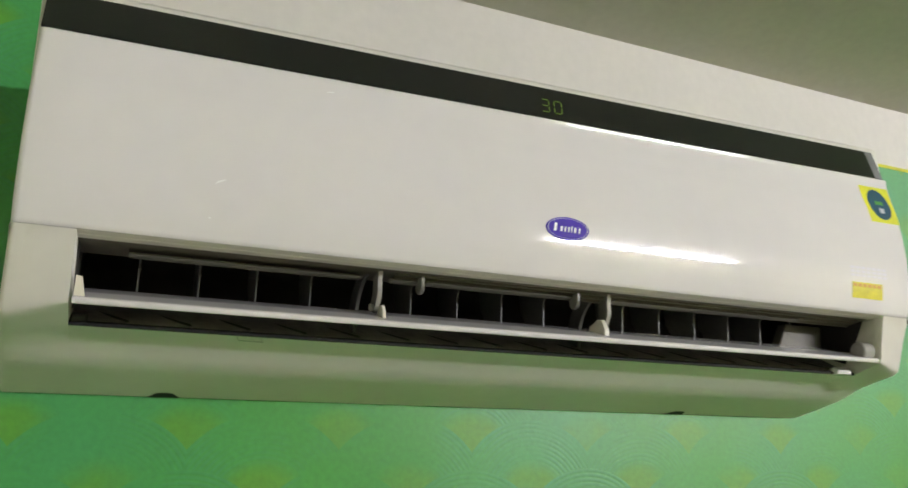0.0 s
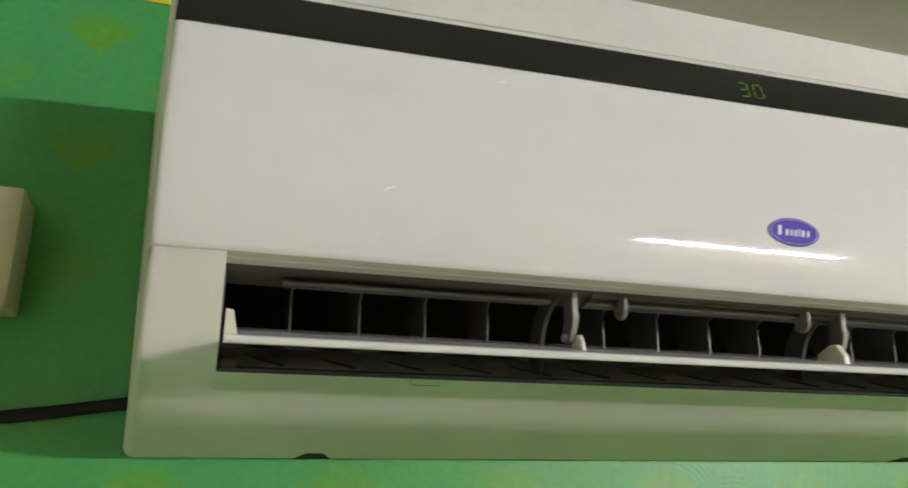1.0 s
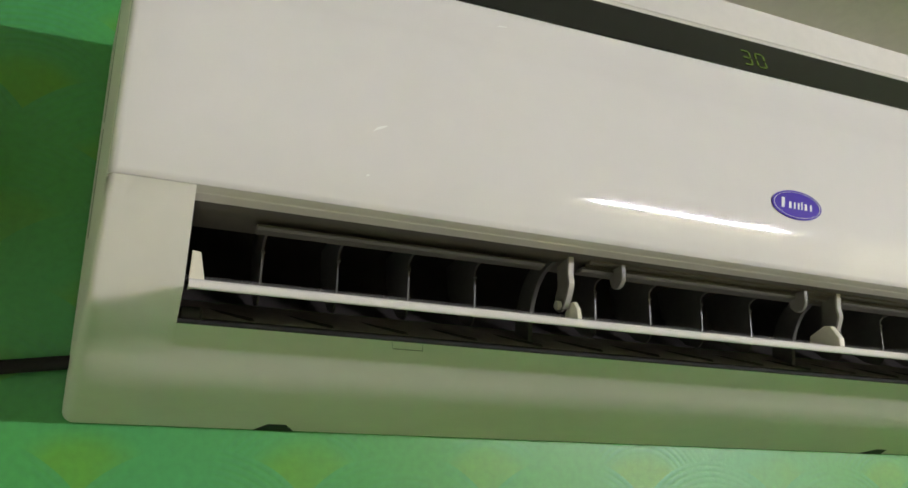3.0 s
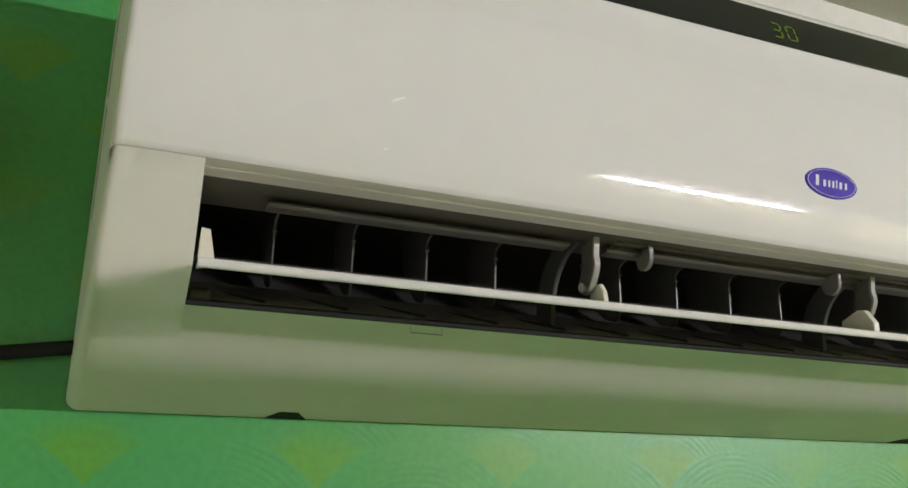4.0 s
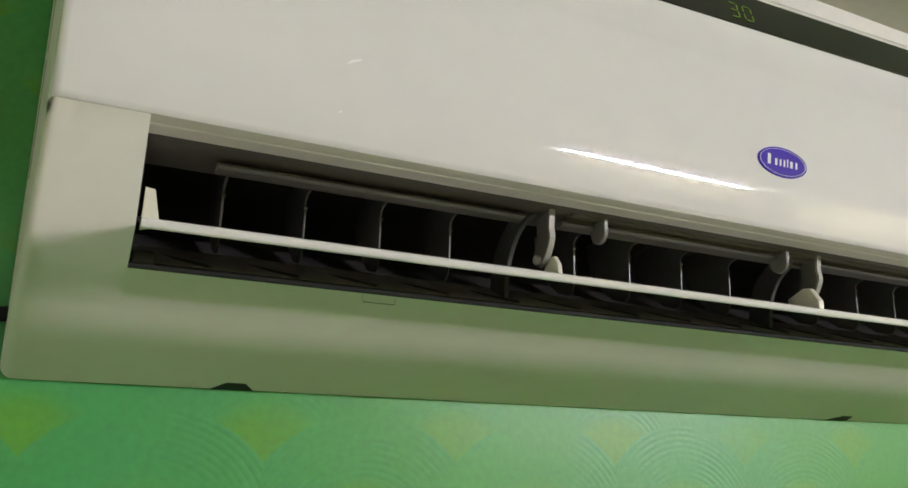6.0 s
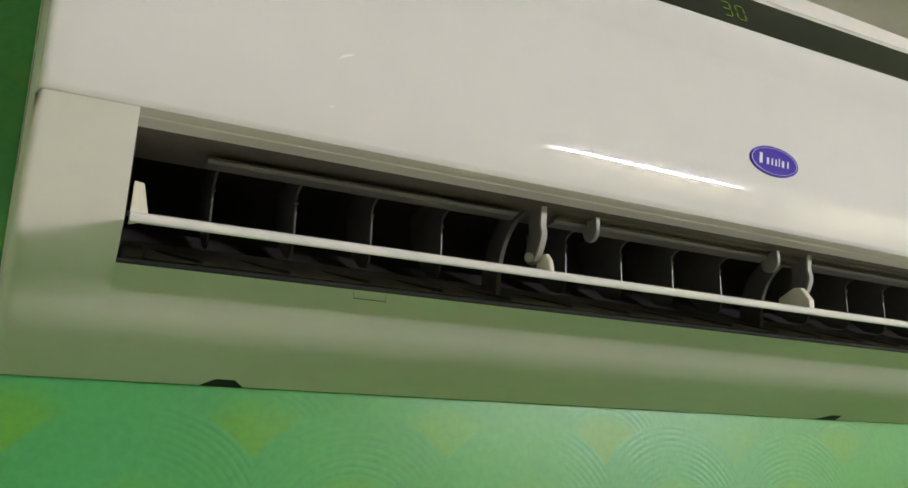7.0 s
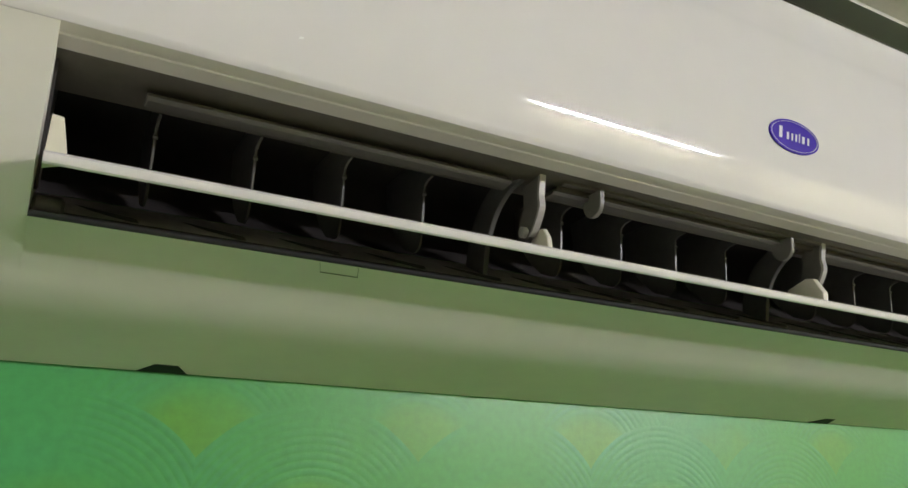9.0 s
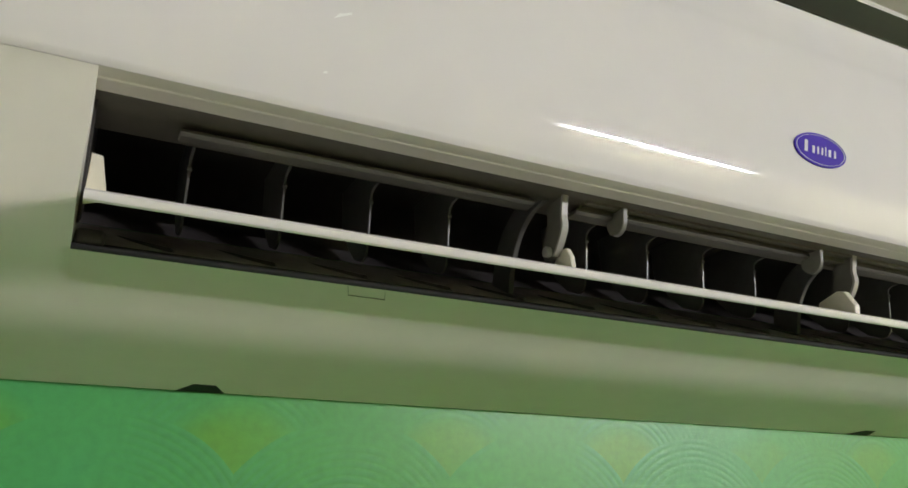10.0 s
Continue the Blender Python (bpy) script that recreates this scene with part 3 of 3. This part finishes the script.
# linkage bars above the vanes, with rounded lobes at their ends
for x0, x1, dd in ((0.108, 0.298, 0.1540), (0.326, 0.352, 0.1540), (0.360, 0.517, 0.1555), (0.560, 0.815, 0.1550)):
    bm = bmesh.new()
    o = dd - 0.1540
    slab(bm, [(0.1600 + o, 0.1044), (0.1535 + o, 0.1036), (0.1520 + o, 0.1050), (0.1550 + o, 0.1066), (0.1615 + o, 0.1074), (0.1622 + o, 0.1058)], x0, x1, "x", 0.0005)
    part("link_bar", bm, LINK_PLASTIC, ac)
for x, dd, hh in ((0.3550, 0.1715, 0.1020), (0.5185, 0.1715, 0.1015)):
    bm = bmesh.new()
    tongue = [(dd, hh + 0.0075)] + arc((dd - 0.0078, hh), 0.0078, 0, -180, 18) + [(dd - 0.0156, hh + 0.0060)]
    slab(bm, tongue, x - 0.0034, x, "x", 0.0005)
    part("link_lobe", bm, LOBE_PLASTIC, ac, "grey rounded tongue at the end of a linkage bar", 30)
# long ribs of the duct ceiling beyond the first strut
for x0, x1, dd, hh in ((0.330, 0.905, 0.1655, 0.1098), (0.330, 0.905, 0.1585, 0.1072), (0.345, 0.905, 0.1510, 0.1052)):
    bm = bmesh.new()
    slab(bm, [(dd + 0.0016, hh), (dd - 0.0016, hh - 0.0006), (dd - 0.0018, hh + 0.0030), (dd + 0.0018, hh + 0.0036)], x0, x1, "x", 0.0004)
    part("ceiling_rib", bm, OLIVE_PLASTIC, ac, "dull grey rib of the duct ceiling")

# curved struts and louvre hooks
STRUT_FRONT = smooth_curve([(0.1610, 0.1085), (0.1480, 0.1050), (0.1365, 0.0970), (0.1290, 0.0860), (0.1250, 0.0740), (0.1235, 0.0605)], 4)
STRUT = STRUT_FRONT + \
    smooth_curve([(0.1030, 0.0690), (0.1060, 0.0850), (0.1140, 0.1000), (0.1280, 0.1110), (0.1420, 0.1140)], 4)
HOOK = smooth_curve([(0.1705, 0.1135), (0.1700, 0.1085), (0.1690, 0.1000), (0.1700, 0.0930), (0.1665, 0.0850), (0.1610, 0.0775), (0.1550, 0.0760), (0.1490, 0.0800),
                     (0.1505, 0.0880), (0.1535, 0.0950), (0.1535, 0.1050), (0.1540, 0.1150)], 3)
CLIP = [(0.1700, 0.0655), (0.1680, 0.0760), (0.1640, 0.0815), (0.1585, 0.0820), (0.1530, 0.0770), (0.1510, 0.0705)]
WIDE_CLIP = [(0.1690, 0.0655), (0.1690, 0.0755), (0.1620, 0.0860), (0.1560, 0.0870), (0.1410, 0.0810), (0.1400, 0.0735)]
for x in STRUTS:
    bm = bmesh.new()
    slab(bm, STRUT, x - 0.0044, x - 0.0016, "x", 0.0003)
    part("strut", bm, VANE_PLASTIC, ac, "dark grey curved strut")
    bm = bmesh.new()
    slab(bm, [(d + 0.0002, h) for d, h in STRUT_FRONT] + [(d - 0.0012, h) for d, h in reversed(STRUT_FRONT)], x - 0.0038, x - 0.0014, "x")
    part("strut_edge", bm, VANE_EDGE, ac)
    bm = bmesh.new()
    slab(bm, [(d - 0.003, h) for d, h in HOOK], x + 0.0045, x + 0.0078, "x", 0.0005)
    hook = part("hook", bm, GREY_PLASTIC, ac, "grey louvre hook")
    bm = bmesh.new()
    slab(bm, [(d - 0.0026, h) for d, h in HOOK[:16]] + [(d - 0.0045, h) for d, h in reversed(HOOK[:16])], x + 0.0042, x + 0.0081, "x")
    part("hook_edge", bm, MID_PLASTIC, hook)
    bm = bmesh.new()
    rod(bm, P(x + 0.0008, 0.1540, 0.0805), P(x + 0.0047, 0.1540, 0.0805), 0.0031, 16, 0.0006)
    part("pin", bm, MID_PLASTIC, hook)

# louvre blade, tilted down to the front
LF, LR = Vector((0.1840, 0.0626)), Vector((0.1270, 0.0800))
u = (LR - LF).normalized()
nrm = Vector((u.y, -u.x)) * -1
if nrm.y < 0:
    nrm = -nrm
L = (LR - LF).length


def blade(s, t):
    q = LF + u * s + nrm * t
    return (q.x, q.y)


sec = [blade(0.0004, -0.0016), blade(0.0, 0.0), blade(0.0004, 0.0018), blade(0.0018, 0.0026), blade(0.006, 0.0024), blade(L * 0.5, 0.0020), blade(L - 0.002, 0.0012), blade(L, 0.0),
       blade(L - 0.002, -0.0008), blade(L * 0.5, -0.0008), blade(0.007, -0.0010), blade(0.004, -0.0024), blade(0.0015, -0.0025)]
bm = bmesh.new()
loft(bm, [[P(x, d, h) for d, h in sec] for x in np.linspace(0.0735, 0.9114, 13)], True, True, True)
louvre = part("louvre", bm, WHITE_PLASTIC, ac, "white tilted louvre blade", 35)
for x, a, b, shape in ((STRUTS[0], 0.0088, 0.0122, CLIP), (STRUTS[1], -0.0010, 0.0045, WIDE_CLIP)):
    bm = bmesh.new()
    slab(bm, shape, x + a, x + b, "x", 0.0006)
    part("clip", bm, CREAM_PLASTIC, louvre, "cream plastic louvre clip")
for x, sgn in ((0.0735, 1), (0.9114, -1)):
    bm = bmesh.new()
    tab = [(x, 0.0625), (x + sgn * 0.0085, 0.0652), (x + sgn * 0.0048, 0.0822), (x + sgn * 0.0004, 0.0828)]
    slab(bm, tab, 0.1690, 0.1775, "d", 0.0004)
    part("end_tab", bm, CREAM_PLASTIC, louvre, "cream end tab of the louvre")
bm = bmesh.new()
rod(bm, P(0.892, 0.172, 0.0740), P(0.9100, 0.172, 0.0740), 0.0105, 22, 0.0015)
part("pivot_disc", bm, MID_PLASTIC, ac, "light grey pivot disc", 35)
bm = bmesh.new()
slab(bm, [(0.816, 0.070), (0.8340, 0.1060), (0.890, 0.1060), (0.888, 0.070)], 0.112, 0.1260, "d", 0.0012)
part("motor_cover", bm, OLIVE_PLASTIC, ac, "dull grey cover of the vane motor")
bm = bmesh.new()
slab(bm, [(0.1440, 0.0470), (0.1530, 0.0485), (0.1540, 0.0530), (0.1480, 0.0570), (0.1400, 0.0540)], 0.880, 0.902, "x", 0.001)
part("drip_tab", bm, WHITE_PLASTIC, ac, "small white tab at the outlet's end")

def belly_h(d):
    for (d0, h0), (d1, h1) in zip(lower, lower[1:]):
        if d0 <= d <= d1:
            return h0 + (h1 - h0) * (d - d0) / (d1 - d0)


# dark clips in the bottom edge at the wall, and the small access tab below the outlet
for x0, x1 in ((0.1388, 0.1680), (0.7475, 0.7770)):
    bm = bmesh.new()
    rows = [(0.0012, x0, x1), (0.010, x0 + 0.005, x1 - 0.005), (0.0155, x0 + 0.008, x1 - 0.008)]
    low = [[P(a, d, belly_h(d) - 0.0004), P(b, d, belly_h(d) - 0.0004), P(b, d, belly_h(d) + 0.0012), P(a, d, belly_h(d) + 0.0012)] for d, a, b in rows]
    loft(bm, low, True, True, True)
    part("mounting_clip", bm, RUBBER, ac, "black clip recess in the bottom edge")


bm = bmesh.new()
for q in ([(0.2020, 0.1345), (0.2022, 0.1345), (0.1982, 0.1450), (0.1980, 0.1450)], [(0.2020, 0.1345), (0.2222, 0.1345), (0.2222, 0.1349), (0.2020, 0.1349)],
          [(0.2220, 0.1345), (0.2222, 0.1345), (0.2184, 0.1450), (0.2182, 0.1450)]):
    lo = [bm.verts.new(P(x, d + 0.0001, belly_h(d) - 0.00035)) for x, d in q]
    hi = [bm.verts.new(P(x, d, belly_h(d) + 0.0003)) for x, d in q]
    bm.faces.new(lo)
    for i in range(4):
        bm.faces.new((lo[i], lo[(i + 1) % 4], hi[(i + 1) % 4], hi[i]))
part("tab_seam", bm, OLIVE_PLASTIC, housing, "dark seam of a small access tab")

# slits in the side of the housing
for d0, h0, d1, h1 in ((0.060, 0.292, 0.052, 0.205), (0.052, 0.198, 0.047, 0.118)):
    bm = bmesh.new()
    q = [(d0, h0), (d0 + 0.004, h0), (d1 + 0.004, h1), (d1, h1)]
    lo = [bm.verts.new(P(side_x(d, h) - 0.0004, d, h)) for d, h in q]
    hi = [bm.verts.new(P(side_x(d, h) + 0.0012, d, h)) for d, h in q]
    bm.faces.new(lo)
    for i in range(4):
        bm.faces.new((lo[i], lo[(i + 1) % 4], hi[(i + 1) % 4], hi[i]))
    part("side_slit", bm, MID_PLASTIC, housing, "grey slit in the side of the housing")


# ---- beside the unit ----
def power_cable():
    bm = bmesh.new()
    path = [Vector(p) for p in ((0.05, -0.010, 2.1915), (0.015, -0.0070, 2.1905), (0.0, -0.0056, 2.1886), (-0.018, -0.0055, 2.1858), (-0.040, -0.0054, 2.1825), (-0.070, -0.0053, 2.1786),
                                (-0.12, -0.0052, 2.172), (-0.20, -0.0052, 2.163), (-0.34, -0.0052, 2.152), (-0.52, -0.0052, 2.146))]
    rings = []
    for i, p in enumerate(path):
        t = (path[min(i + 1, len(path) - 1)] - path[max(i - 1, 0)]).normalized()
        up = Vector((0, 0, 1))
        side = t.cross(up).normalized()
        up = side.cross(t)
        rings.append([p + 0.0049 * (side * math.cos(2 * math.pi * k / 12) + up * math.sin(2 * math.pi * k / 12)) for k in range(12)])
    loft(bm, rings, True, True, True)
    tagged(part("power_cable", bm, RUBBER, None, "", 60), "thick black rubber cable running along the green wall", "cable")


power_cable()


def socket_box(x1, h0):
    t = thing("socket_box", (x1 - 0.06, 0, BASE + h0 + 0.045), "beige plastic surface-mounted electrical socket box on the wall", "socket")
    bm = bmesh.new()
    box(bm, P(x1 - 0.120, 0.0, h0), P(x1, 0.036, h0 + 0.090), 0.003)
    part("back_box", bm, BEIGE, t, "", 40)
    bm = bmesh.new()
    box(bm, P(x1 - 0.121, 0.0365, h0 - 0.001), P(x1 + 0.001, 0.047, h0 + 0.091), 0.0035)
    part("face_plate", bm, BEIGE, t, "beige face plate", 40)
    bm = bmesh.new()
    box(bm, P(x1 - 0.108, 0.0465, h0 + 0.014), P(x1 - 0.014, 0.0495, h0 + 0.072), 0.0012)
    part("switch_insert", bm, BEIGE, t)


socket_box(-0.0767, 0.1025)
